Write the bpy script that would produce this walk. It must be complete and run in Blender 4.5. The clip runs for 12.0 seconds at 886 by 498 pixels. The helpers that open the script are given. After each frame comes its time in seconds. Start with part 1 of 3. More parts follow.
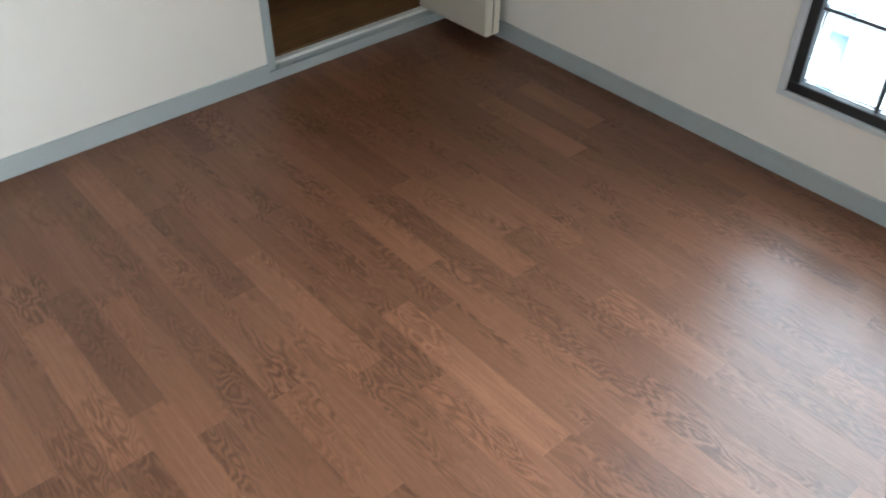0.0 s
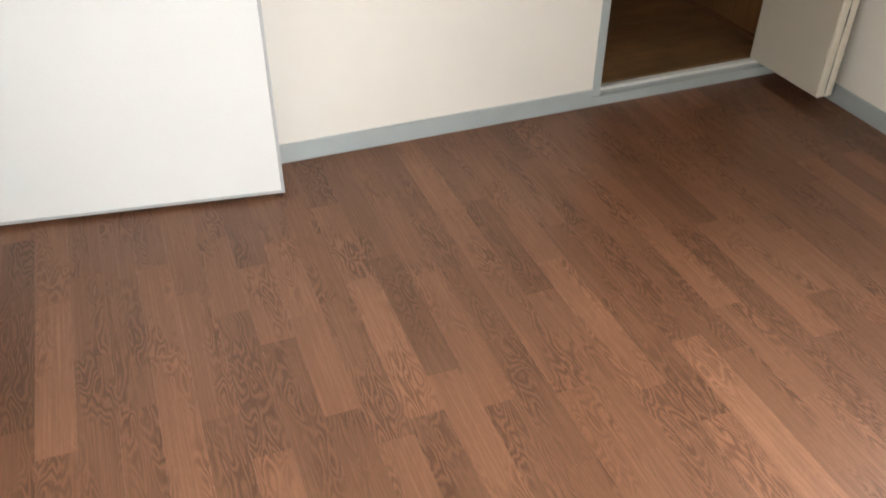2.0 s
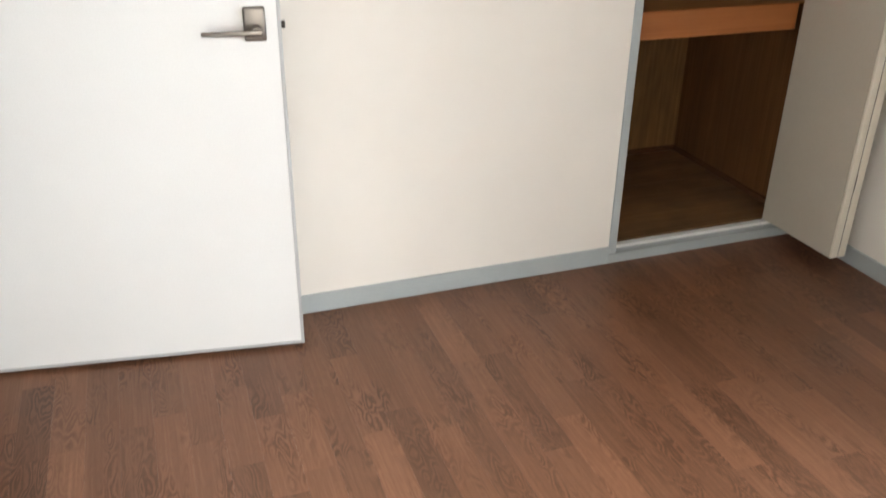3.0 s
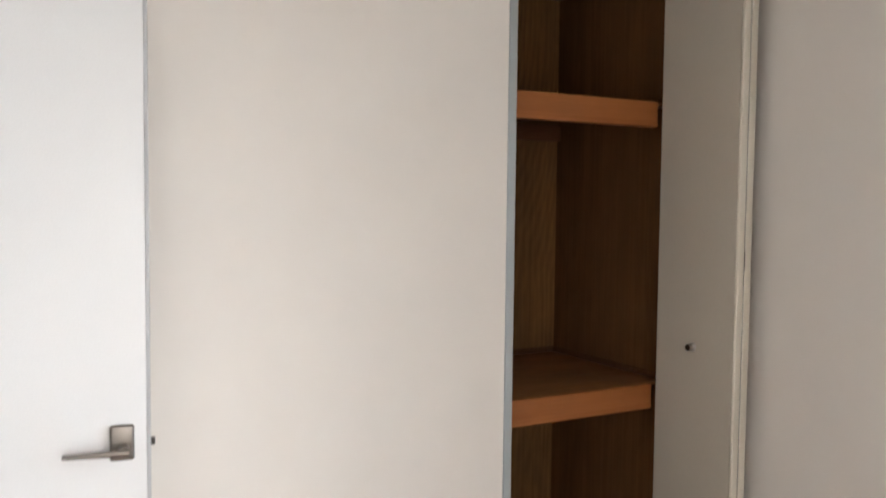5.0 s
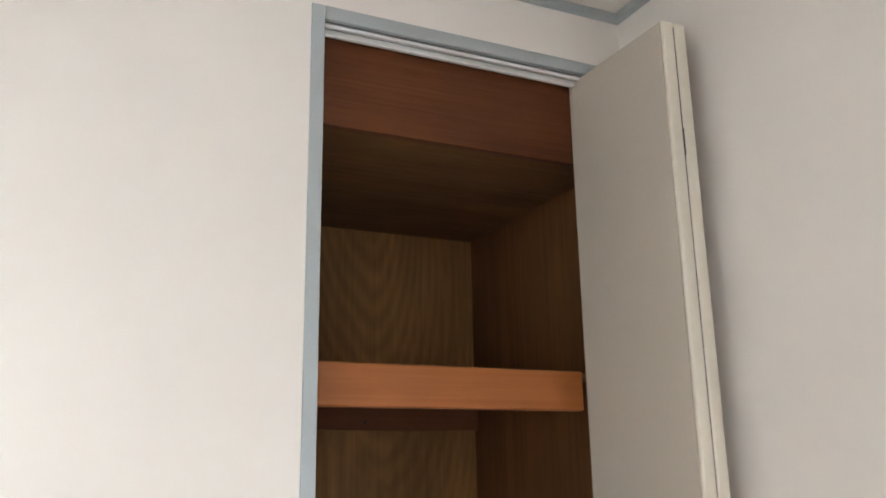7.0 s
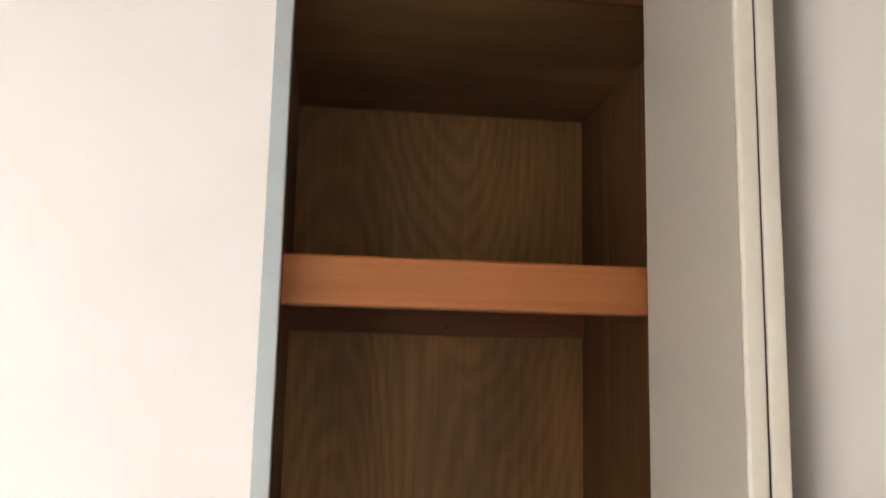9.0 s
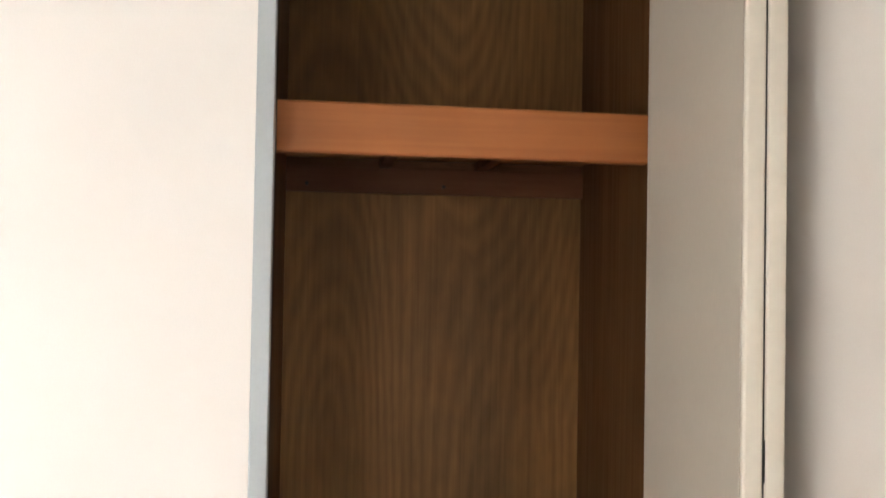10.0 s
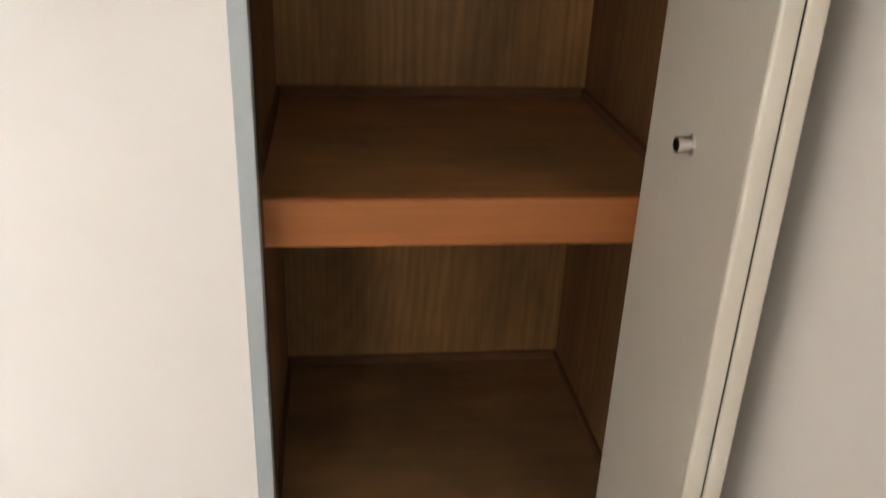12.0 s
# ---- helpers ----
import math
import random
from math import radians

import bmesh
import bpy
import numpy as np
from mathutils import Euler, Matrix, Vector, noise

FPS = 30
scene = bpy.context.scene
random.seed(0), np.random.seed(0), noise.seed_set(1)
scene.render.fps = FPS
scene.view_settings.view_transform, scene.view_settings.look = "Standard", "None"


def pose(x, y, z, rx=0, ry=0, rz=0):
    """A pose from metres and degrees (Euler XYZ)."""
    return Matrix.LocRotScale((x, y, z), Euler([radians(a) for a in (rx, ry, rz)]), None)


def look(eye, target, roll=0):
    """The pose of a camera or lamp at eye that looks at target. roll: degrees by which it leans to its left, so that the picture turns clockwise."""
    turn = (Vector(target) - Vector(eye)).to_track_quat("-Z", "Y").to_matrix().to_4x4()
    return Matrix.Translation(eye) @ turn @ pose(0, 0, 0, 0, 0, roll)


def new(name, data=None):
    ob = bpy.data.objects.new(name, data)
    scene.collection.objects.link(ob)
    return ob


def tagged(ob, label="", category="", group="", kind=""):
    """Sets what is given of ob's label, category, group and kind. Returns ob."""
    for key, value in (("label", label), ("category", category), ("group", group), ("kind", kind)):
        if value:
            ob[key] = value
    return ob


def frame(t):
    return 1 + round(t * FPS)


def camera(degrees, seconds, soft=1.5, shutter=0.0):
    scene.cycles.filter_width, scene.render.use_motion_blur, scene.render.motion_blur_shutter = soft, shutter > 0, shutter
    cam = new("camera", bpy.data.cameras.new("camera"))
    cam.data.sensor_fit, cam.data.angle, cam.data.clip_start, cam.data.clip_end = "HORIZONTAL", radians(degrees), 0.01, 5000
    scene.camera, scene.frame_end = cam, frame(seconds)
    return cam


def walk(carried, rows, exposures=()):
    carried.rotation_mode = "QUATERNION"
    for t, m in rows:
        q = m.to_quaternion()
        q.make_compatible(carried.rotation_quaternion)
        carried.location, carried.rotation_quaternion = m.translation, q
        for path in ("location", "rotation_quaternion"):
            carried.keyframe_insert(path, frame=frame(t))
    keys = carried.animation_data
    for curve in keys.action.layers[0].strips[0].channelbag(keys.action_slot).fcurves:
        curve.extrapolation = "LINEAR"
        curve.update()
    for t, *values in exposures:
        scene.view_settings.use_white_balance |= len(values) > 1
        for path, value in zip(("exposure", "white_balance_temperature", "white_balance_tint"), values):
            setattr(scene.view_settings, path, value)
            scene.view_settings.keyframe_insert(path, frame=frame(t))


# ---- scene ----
cam = camera(54.94, 12.0, soft=1.6, shutter=0.4)
PATH = [
    (0, (-1.2675, -2.2972, 1.3924), (-0.2544, -1.1402, 0.1137), 0.43),
    (0.5, (-1.3500, -2.2863, 1.3761), (-0.4431, -1.1023, 0.0435), 1.79),
    (1, (-1.4067, -2.2905, 1.3741), (-0.7136, -0.9658, 0.0458), 0.43),
    (1.5, (-1.4511, -2.3080, 1.3732), (-0.8591, -0.8971, 0.0852), -0.02),
    (2, (-1.4690, -2.3146, 1.3829), (-0.8946, -0.8220, 0.1820), 0.28),
    (2.5, (-1.4915, -2.3238, 1.3819), (-0.9089, -0.7250, 0.3310), 0.73),
    (3, (-1.4867, -2.3279, 1.3993), (-0.8818, -0.6473, 0.4993), 0.65),
    (3.3, (-1.5183, -2.2921, 1.4094), (-0.8521, -0.5846, 0.6091), 1.29),
    (3.5, (-1.5185, -2.2912, 1.4206), (-0.8262, -0.5593, 0.7090), 1.31),
    (3.7, (-1.5186, -2.2903, 1.4318), (-0.8045, -0.5340, 0.7952), 1.33),
    (5.3, (-1.5103, -2.2305, 1.5308), (-0.4930, -0.5086, 1.5321), -0.23),
    (5.5, (-1.4414, -2.1935, 1.5371), (-0.4037, -0.4855, 1.6144), -0.73),
    (6, (-1.1142, -2.0663, 1.5987), (-0.0926, -0.3700, 1.8795), 0.89),
    (6.5, (-0.7777, -1.8659, 1.6267), (0.1883, -0.1528, 1.9901), 0.80),
    (7, (-0.4963, -1.6077, 1.6547), (0.3405, 0.1355, 2.1658), -0.98),
    (7.2, (-0.3647, -1.5591, 1.6578), (0.3768, 0.2181, 2.1981), -1.57),
    (8.8, (0.0878, -1.4519, 1.6759), (0.3306, 0.4999, 2.0386), 1.11),
    (9, (0.0879, -1.4504, 1.6636), (0.3420, 0.5096, 1.9703), 1.24),
    (9.5, (0.0994, -1.4445, 1.6350), (0.3550, 0.5320, 1.8029), 1.26),
    (10, (0.0926, -1.4309, 1.5955), (0.3596, 0.5508, 1.6362), 0.99),
    (10.5, (0.1068, -1.4147, 1.5665), (0.3580, 0.5645, 1.4258), 0.65),
    (11, (0.1108, -1.4018, 1.5211), (0.3643, 0.5564, 1.2032), 1.13),
    (11.4, (0.1301, -1.3769, 1.4768), (0.3737, 0.5443, 0.9772), 1.73),
    (12, (0.1293, -1.3178, 1.4100), (0.3725, 0.4810, 0.5703), 2.48),
]
EXPOSURES = [
    (0, -0.4, 5700, 4), (0.5, -0.4, 5650, -3), (1.0, -0.42, 5950, -3), (1.5, 0.0, 6350, 8), (2.0, 0.0, 6400, 9), (2.5, -0.16, 6380, 9), (3.0, -0.04, 6380, 10),
    (3.7, -0.22, 6380, 11), (5.4, -0.26, 6200, 13), (6, 0.02, 6080, 12), (6.5, 0.22, 5980, 11), (7.2, 0.48, 5930, 10),
    (8.8, 0.70, 6200, 11), (11.0, 0.64, 6300, 12), (12, 0.27, 6370, 11),
]
walk(cam, [(t, look(e, a, r)) for t, e, a, r in PATH], EXPOSURES)

# ---- plan, in metres: the closet wall is the plane y = 0, its opening starts at x = 0 ----
X_LEFT, X_RIGHT = -2.0, 0.793
Y_BACK = -3.45
CEILING = 2.802
OPEN_R, OPEN_TOP, CASE_TOP = 0.748, 2.617, 2.649
CL_L, CL_R, CL_BACK, CL_FLOOR, CL_TOP = -0.02, 0.773, 0.822, 0.052, 2.399
WIN_Y0, WIN_Y1, WIN_Z0, WIN_Z1 = -2.677, -1.357, 0.250, 1.990
BAL_X0, BAL_X1, BAL_Z0, BAL_Z1 = -1.92, -0.70, 0.06, 2.02
WALL = 0.14

# ---- world and light ----
world = bpy.data.worlds.new("overcast_sky")
scene.world = world
world.use_nodes = True
wn = world.node_tree
sky = wn.nodes.new("ShaderNodeTexSky")
sky.sky_type, sky.sun_disc = "NISHITA", False
sky.sun_elevation, sky.sun_rotation = radians(50), radians(90)
wn.links.new(sky.outputs["Color"], wn.nodes["Background"].inputs["Color"])
wn.nodes["Background"].inputs["Strength"].default_value = 0.1
sun_lamp = bpy.data.lights.new("sun", "SUN")
sun_lamp.energy, sun_lamp.angle, sun_lamp.color = 0.8, radians(15), (1, 0.97, 0.92)
new("sun", sun_lamp).matrix_world = look((0, 0, 0), (-0.6, -0.3, -1))
WIN_MID = (X_RIGHT + WALL + 0.40, (WIN_Y0 + WIN_Y1) / 2, (WIN_Z0 + WIN_Z1) / 2 - 0.05)
window_sky = bpy.data.lights.new("window_daylight", "AREA")
window_sky.shape, window_sky.size, window_sky.size_y = "RECTANGLE", WIN_Y1 - WIN_Y0 + 0.9, WIN_Z1 - WIN_Z0 + 0.8
window_sky.energy, window_sky.color, window_sky.spread = 208, (0.885, 0.95, 1.0), radians(112)
new("window_daylight", window_sky).matrix_world = look(
    WIN_MID, (WIN_MID[0] - 1.0, WIN_MID[1], WIN_MID[2] - 0.27))

balcony_sky = bpy.data.lights.new("balcony_daylight", "AREA")
balcony_sky.shape, balcony_sky.size, balcony_sky.size_y = "RECTANGLE", BAL_X1 - BAL_X0 - 0.06, BAL_Z1 - BAL_Z0 - 0.06
balcony_sky.energy, balcony_sky.color = 20.5, (1.0, 0.925, 0.83)
balcony_sky.spread = radians(110)
BAL_MID = ((BAL_X0 + BAL_X1) / 2, Y_BACK - WALL - 0.25, (BAL_Z0 + BAL_Z1) / 2 + 0.15)
new("balcony_daylight", balcony_sky).matrix_world = look(BAL_MID, (BAL_MID[0] - 0.25, BAL_MID[1] + 1.0, BAL_MID[2] - 0.3))

# ---- materials ----
def material(name, color, rough=0.6, metal=0.0, spec=0.5):
    m = bpy.data.materials.new(name)
    m.use_nodes = True
    b = m.node_tree.nodes["Principled BSDF"]
    b.inputs["Base Color"].default_value = (*color, 1)
    b.inputs["Roughness"].default_value = rough
    b.inputs["Metallic"].default_value = metal
    b.inputs["Specular IOR Level"].default_value = spec
    return m


def nd(m, kind, **values):
    n = m.node_tree.nodes.new(kind)
    for key, v in values.items():
        n.inputs[key].default_value = v
    return n


def ln(m, a, b):
    m.node_tree.links.new(a, b)


def ramp(m, fac, stops):
    r = nd(m, "ShaderNodeValToRGB")
    e = r.color_ramp.elements
    while len(e) < len(stops):
        e.new(0.5)
    for el, (p, c) in zip(e, stops):
        el.position, el.color = p, (*c, 1)
    ln(m, fac, r.inputs["Fac"])
    return r.outputs["Color"]


def shade(c, f):
    return tuple(min(1, v * f) for v in c)


def mix(m, fac, a, b, blend="MIX"):
    n = nd(m, "ShaderNodeMix")
    n.data_type, n.blend_type = "RGBA", blend
    for s, v in ((n.inputs[0], fac), (n.inputs[6], a), (n.inputs[7], b)):
        if hasattr(v, "links"):
            ln(m, v, s)
        else:
            s.default_value = v if isinstance(v, (int, float)) else (*v, 1)
    return n.outputs[2]


def coords(m, scale=(1, 1, 1), space="Object", shuffle=False):
    tc = nd(m, "ShaderNodeTexCoord")
    mp = nd(m, "ShaderNodeMapping", Scale=scale)
    src = tc.outputs[space]
    if shuffle:
        oi = nd(m, "ShaderNodeObjectInfo")
        k = nd(m, "ShaderNodeVectorMath")
        k.operation = "SCALE"
        k.inputs[0].default_value = (31.0, 17.0, 7.0)
        ln(m, oi.outputs["Random"], k.inputs["Scale"])
        ad = nd(m, "ShaderNodeVectorMath")
        ln(m, src, ad.inputs[0])
        ln(m, k.outputs[0], ad.inputs[1])
        src = ad.outputs[0]
    ln(m, src, mp.inputs["Vector"])
    return mp.outputs["Vector"]


def bump(m, height, strength=0.2, distance=0.002):
    b = nd(m, "ShaderNodeBump", Strength=strength, Distance=distance)
    ln(m, height, b.inputs["Height"])
    ln(m, b.outputs["Normal"], m.node_tree.nodes["Principled BSDF"].inputs["Normal"])


def painted(name, color, rough, grain=350.0, relief=0.25, distance=0.0008, blotch=0.05, stretch=(1, 1, 1)):
    """A painted or papered surface: fine relief and faint uneven tone."""
    m = material(name, color, rough)
    b = m.node_tree.nodes["Principled BSDF"]
    big = nd(m, "ShaderNodeTexNoise", Scale=2.3, Detail=4.0, Roughness=0.6)
    ln(m, coords(m), big.inputs["Vector"])
    fine = nd(m, "ShaderNodeTexNoise", Scale=grain, Detail=3.0, Roughness=0.6)
    ln(m, coords(m, stretch), fine.inputs["Vector"])
    tone = ramp(m, big.outputs["Fac"], [(0.3, shade(color, 1 - blotch)), (0.7, shade(color, 1 + blotch))])
    tone2 = ramp(m, fine.outputs["Fac"], [(0.3, (0.95, 0.95, 0.95)), (0.7, (1, 1, 1))])
    ln(m, mix(m, 1.0, tone, tone2, "MULTIPLY"), b.inputs["Base Color"])
    ln(m, ramp(m, big.outputs["Fac"], [(0.3, (rough * 0.88,) * 3), (0.7, (min(1, rough * 1.1),) * 3)]), b.inputs["Roughness"])
    bump(m, fine.outputs["Fac"], relief, distance)
    return m


def wood(name, dark, mid, light, rough, along="Y", bands=9.0, swirl=26.0, fine=200.0, shuffle=False, relief=0.12, stain=0.0, figured=(0.47, 0.62), pull=0.17, depth=0.85, pore=0.62, hearts=(), patchy=1.9):
    """Flat-sawn wood: pale straight-grained ground with patches of dark swirling figure, and fine pores along the grain.
    hearts: middles (x, z, squeeze) of the tall nested arches of peeled veneer."""
    m = material(name, mid, rough)
    b = m.node_tree.nodes["Principled BSDF"]
    k = {"X": 0, "Y": 1, "Z": 2}[along]

    def stretched(f):
        v = [1.0, 1.0, 1.0]
        v[k] = f
        return coords(m, v, shuffle=shuffle)

    def math2(op, a, b2):
        n = nd(m, "ShaderNodeMath")
        n.operation = op
        for sck, v in zip(n.inputs, (a, b2)):
            if hasattr(v, "links"):
                ln(m, v, sck)
            else:
                sck.default_value = v
        return n.outputs[0]

    field = nd(m, "ShaderNodeTexNoise", Scale=swirl, Detail=1.0, Roughness=0.4, Distortion=0.25)
    ln(m, stretched(pull), field.inputs["Vector"])
    jag = nd(m, "ShaderNodeTexNoise", Scale=swirl * 9.0, Detail=2.0, Roughness=0.6)
    ln(m, stretched(0.3), jag.inputs["Vector"])
    wave, rough_edge = field.outputs["Fac"], 0.075
    if hearts:
        rough_edge, nearest = 0.022, None
        place = nd(m, "ShaderNodeSeparateXYZ")
        ln(m, coords(m), place.inputs[0])
        for cx, cz, squeeze in hearts:
            dx = math2("SUBTRACT", place.outputs["X"], cx)
            dz = math2("MULTIPLY", math2("SUBTRACT", place.outputs["Z"], cz), squeeze)
            d = math2("SQRT", math2("ADD", math2("MULTIPLY", dx, dx), math2("MULTIPLY", dz, dz)), 0.0)
            nearest = d if nearest is None else math2("MINIMUM", nearest, d)
        wave = math2("ADD", nearest, math2("MULTIPLY", wave, 0.36))
    rings = math2("MULTIPLY", math2("ADD", wave, math2("MULTIPLY", jag.outputs["Fac"], rough_edge)), bands)
    ring = math2("PINGPONG", rings, 0.5)
    patch = nd(m, "ShaderNodeTexNoise", Scale=swirl * 0.4, Detail=2.0, Roughness=0.5)
    ln(m, stretched(0.2), patch.inputs["Vector"])
    pores = nd(m, "ShaderNodeTexNoise", Scale=fine, Detail=3.0, Roughness=0.65)
    ln(m, stretched(0.018), pores.inputs["Vector"])
    cloud = nd(m, "ShaderNodeTexNoise", Scale=4.0, Detail=3.0, Roughness=0.6)
    ln(m, stretched(0.35), cloud.inputs["Vector"])
    ground = ramp(m, pores.outputs["Fac"], [(0.34, mix3(dark, mid, pore)), (0.5, mid), (0.68, light)])
    lines = ramp(m, ring, [(0.0, dark), (0.16, mix3(dark, mid, 0.35)), (0.34, mid), (0.5, light)])
    where = ramp(m, patch.outputs["Fac"], [(figured[0], (0.12, 0.12, 0.12)), (figured[1], (depth,) * 3)])
    col = mix(m, where, ground, lines)
    col = mix(m, 1.0, col, ramp(m, cloud.outputs["Fac"], [(0.3, (0.85, 0.84, 0.82)), (0.7, (1.0, 1.0, 1.0))]), "MULTIPLY")
    if stain:
        st = nd(m, "ShaderNodeTexNoise", Scale=patchy, Detail=5.0, Roughness=0.65)
        ln(m, stretched(0.5), st.inputs["Vector"])
        col = mix(m, 1.0, col, ramp(m, st.outputs["Fac"], [(0.36, (1 - stain, 1 - stain * 0.95, 1 - stain * 0.85)), (0.64, (1.0, 0.97, 0.92))]), "MULTIPLY")
    if shuffle:
        oi = nd(m, "ShaderNodeObjectInfo")
        col = mix(m, 1.0, col, ramp(m, oi.outputs["Random"], [(0.0, (0.82, 0.805, 0.79)), (1.0, (1.0, 1.0, 1.0))]), "MULTIPLY")
    ln(m, col, b.inputs["Base Color"])
    ln(m, ramp(m, pores.outputs["Fac"], [(0.3, (rough * 1.15,) * 3), (0.7, (rough * 0.9,) * 3)]), b.inputs["Roughness"])
    bump(m, pores.outputs["Fac"], relief, 0.0005)
    return m


def mix3(a, b, f):
    return tuple(x + (y - x) * f for x, y in zip(a, b))


M_WALL = painted("wallpaper_cream", (0.765, 0.717, 0.655), 0.85, grain=420, relief=0.35, blotch=0.03)
M_CEIL = painted("ceiling_paper", (0.78, 0.735, 0.67), 0.9, grain=260, relief=0.4, blotch=0.03)
M_DOOR = painted("door_white_paint", (0.735, 0.73, 0.715), 0.42, grain=240, relief=0.06, blotch=0.02)
M_EDGE = painted("door_edge_grey", (0.42, 0.42, 0.42), 0.5, grain=200, relief=0.1)
M_LEAF = painted("leaf_beige_vinyl", (0.53, 0.475, 0.39), 0.5, grain=300, relief=0.25, blotch=0.03, stretch=(1, 1, 0.15))
M_LEAFEDGE = painted("leaf_edge_cream", (0.74, 0.69, 0.58), 0.4, grain=60, relief=0.02, blotch=0.05)
M_TRIM = painted("trim_grey_paint", (0.38, 0.41, 0.41), 0.38, grain=180, relief=0.12, blotch=0.06)
M_TRACK = painted("track_white_plastic", (0.72, 0.72, 0.69), 0.35, grain=150, relief=0.05, blotch=0.06)
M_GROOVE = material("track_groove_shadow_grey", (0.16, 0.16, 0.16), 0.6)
M_STEEL = painted("handle_satin_steel", (0.21, 0.19, 0.17), 0.33, grain=500, relief=0.05, blotch=0.08)
M_STEEL.node_tree.nodes["Principled BSDF"].inputs["Metallic"].default_value = 1.0
M_DARKMETAL = material("dark_bronze", (0.05, 0.045, 0.04), 0.4, 1.0)
M_CHROME = material("knob_satin_nickel", (0.72, 0.70, 0.67), 0.34, 1.0)
M_FRAME = painted("window_frame_black", (0.02, 0.022, 0.024), 0.35, grain=150, relief=0.1, blotch=0.1)
M_ALU = painted("window_sill_aluminium", (0.55, 0.57, 0.58), 0.3, grain=300, relief=0.05)
M_SUB = painted("floor_backing", (0.09, 0.05, 0.035), 0.7)
M_HALL = painted("hall_wall_paper", (0.72, 0.68, 0.6), 0.85)
M_CONCRETE = painted("outside_ground", (0.32, 0.31, 0.29), 0.9, grain=60, relief=0.5, blotch=0.15)
F_D, F_M, F_L = (0.080, 0.0315, 0.0152), (0.187, 0.0835, 0.0445), (0.229, 0.1065, 0.0590)
M_FLOORS = [
    wood("floor_oak_dark", shade(F_D, 0.9), shade(F_M, 0.88), shade(F_L, 0.9), 0.34, swirl=34.0, pull=0.22, pore=0.84, shuffle=True, figured=(0.43, 0.6), depth=0.8),
    wood("floor_oak_mid", F_D, F_M, F_L, 0.34, swirl=34.0, pull=0.22, pore=0.84, shuffle=True, depth=0.92),
    wood("floor_oak_light", shade(F_D, 1.4), shade(F_M, 1.15), shade(F_L, 1.16), 0.34, swirl=34.0, pull=0.22, pore=0.84, shuffle=True, figured=(0.46, 0.62), depth=0.88),
]
for m in M_FLOORS:
    m.node_tree.nodes["Principled BSDF"].inputs["Specular IOR Level"].default_value = 0.38
M_PLY = wood("closet_plywood", (0.135, 0.065, 0.0215), (0.277, 0.141, 0.0475), (0.330, 0.171, 0.058), 0.6, along="Z", bands=31.0, swirl=2.7, fine=90.0, stain=0.42, figured=(0.44, 0.66), pull=0.2, depth=0.30, pore=0.74,
             hearts=((0.37, 2.62, 0.36), (0.10, 1.15, 0.2)), patchy=2.6)
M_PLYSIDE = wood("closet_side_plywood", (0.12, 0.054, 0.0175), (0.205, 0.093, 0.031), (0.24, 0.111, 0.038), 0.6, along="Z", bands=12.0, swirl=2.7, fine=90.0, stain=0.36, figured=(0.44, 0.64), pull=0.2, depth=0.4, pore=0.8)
M_PLYFLAT = wood("closet_board_plywood", (0.27, 0.128, 0.046), (0.35, 0.168, 0.061), (0.385, 0.187, 0.069), 0.5, along="X", bands=5.0, swirl=4.0, fine=60.0, stain=0.45, figured=(0.5, 0.7), depth=0.3, pore=0.85, patchy=4.5)
# darker sibling of the board plywood, with the ceiling's shade in its colour
M_PLYTOP_SHADED = wood("closet_ceiling_plywood_shaded", (0.15, 0.080, 0.032), (0.20, 0.108, 0.042), (0.225, 0.122, 0.048), 0.6, along="X", bands=5.0, swirl=4.0, fine=60.0, stain=0.4, figured=(0.5, 0.7), depth=0.3, pore=0.85, patchy=3.0)
# shelf-board plywood darkened: the shade on the closet floor is in this colour
M_PLYFLOOR_SHADED = wood("closet_floor_plywood_shaded", (0.19, 0.102, 0.043), (0.25, 0.134, 0.056), (0.28, 0.150, 0.063), 0.6, along="X", bands=5.0, swirl=4.0, fine=60.0, stain=0.45, figured=(0.5, 0.7), depth=0.3, pore=0.85, patchy=4.0)
M_FASCIA = wood("fascia_red_wood", (0.32, 0.106, 0.030), (0.385, 0.135, 0.040), (0.42, 0.151, 0.046), 0.48, along="X", stain=0.16, patchy=5.0, bands=6.0, swirl=6.0, fine=90.0, figured=(0.5, 0.7), depth=0.5)
M_RED = wood("lintel_red_wood", (0.085, 0.027, 0.0095), (0.126, 0.0415, 0.0148), (0.144, 0.0485, 0.0175), 0.45, stain=0.3, patchy=4.0, along="X", bands=6.0, swirl=5.0, fine=160.0, figured=(0.5, 0.7), depth=0.5)
M_CLEAT = wood("cleat_brown_wood", (0.095, 0.036, 0.015), (0.14, 0.055, 0.023), (0.16, 0.064, 0.027), 0.7, along="X", bands=6.0, swirl=5.0, fine=160.0)
M_STRIP = wood("strip_dark_wood", (0.085, 0.037, 0.015), (0.115, 0.050, 0.020), (0.13, 0.057, 0.023), 0.8, along="X")
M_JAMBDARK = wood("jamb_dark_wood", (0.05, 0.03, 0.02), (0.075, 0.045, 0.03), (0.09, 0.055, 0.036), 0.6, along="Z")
# near-black for the shade in the gap between the leaves
M_GAPSHADE = material("leaf_gap_shade", (0.045, 0.040, 0.032), 0.8, spec=0.2)
for m in (M_PLY, M_PLYSIDE, M_PLYFLAT, M_PLYTOP_SHADED, M_PLYFLOOR_SHADED, M_RED, M_CLEAT, M_STRIP, M_JAMBDARK, M_FASCIA):
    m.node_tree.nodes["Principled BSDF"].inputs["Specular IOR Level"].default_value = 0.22


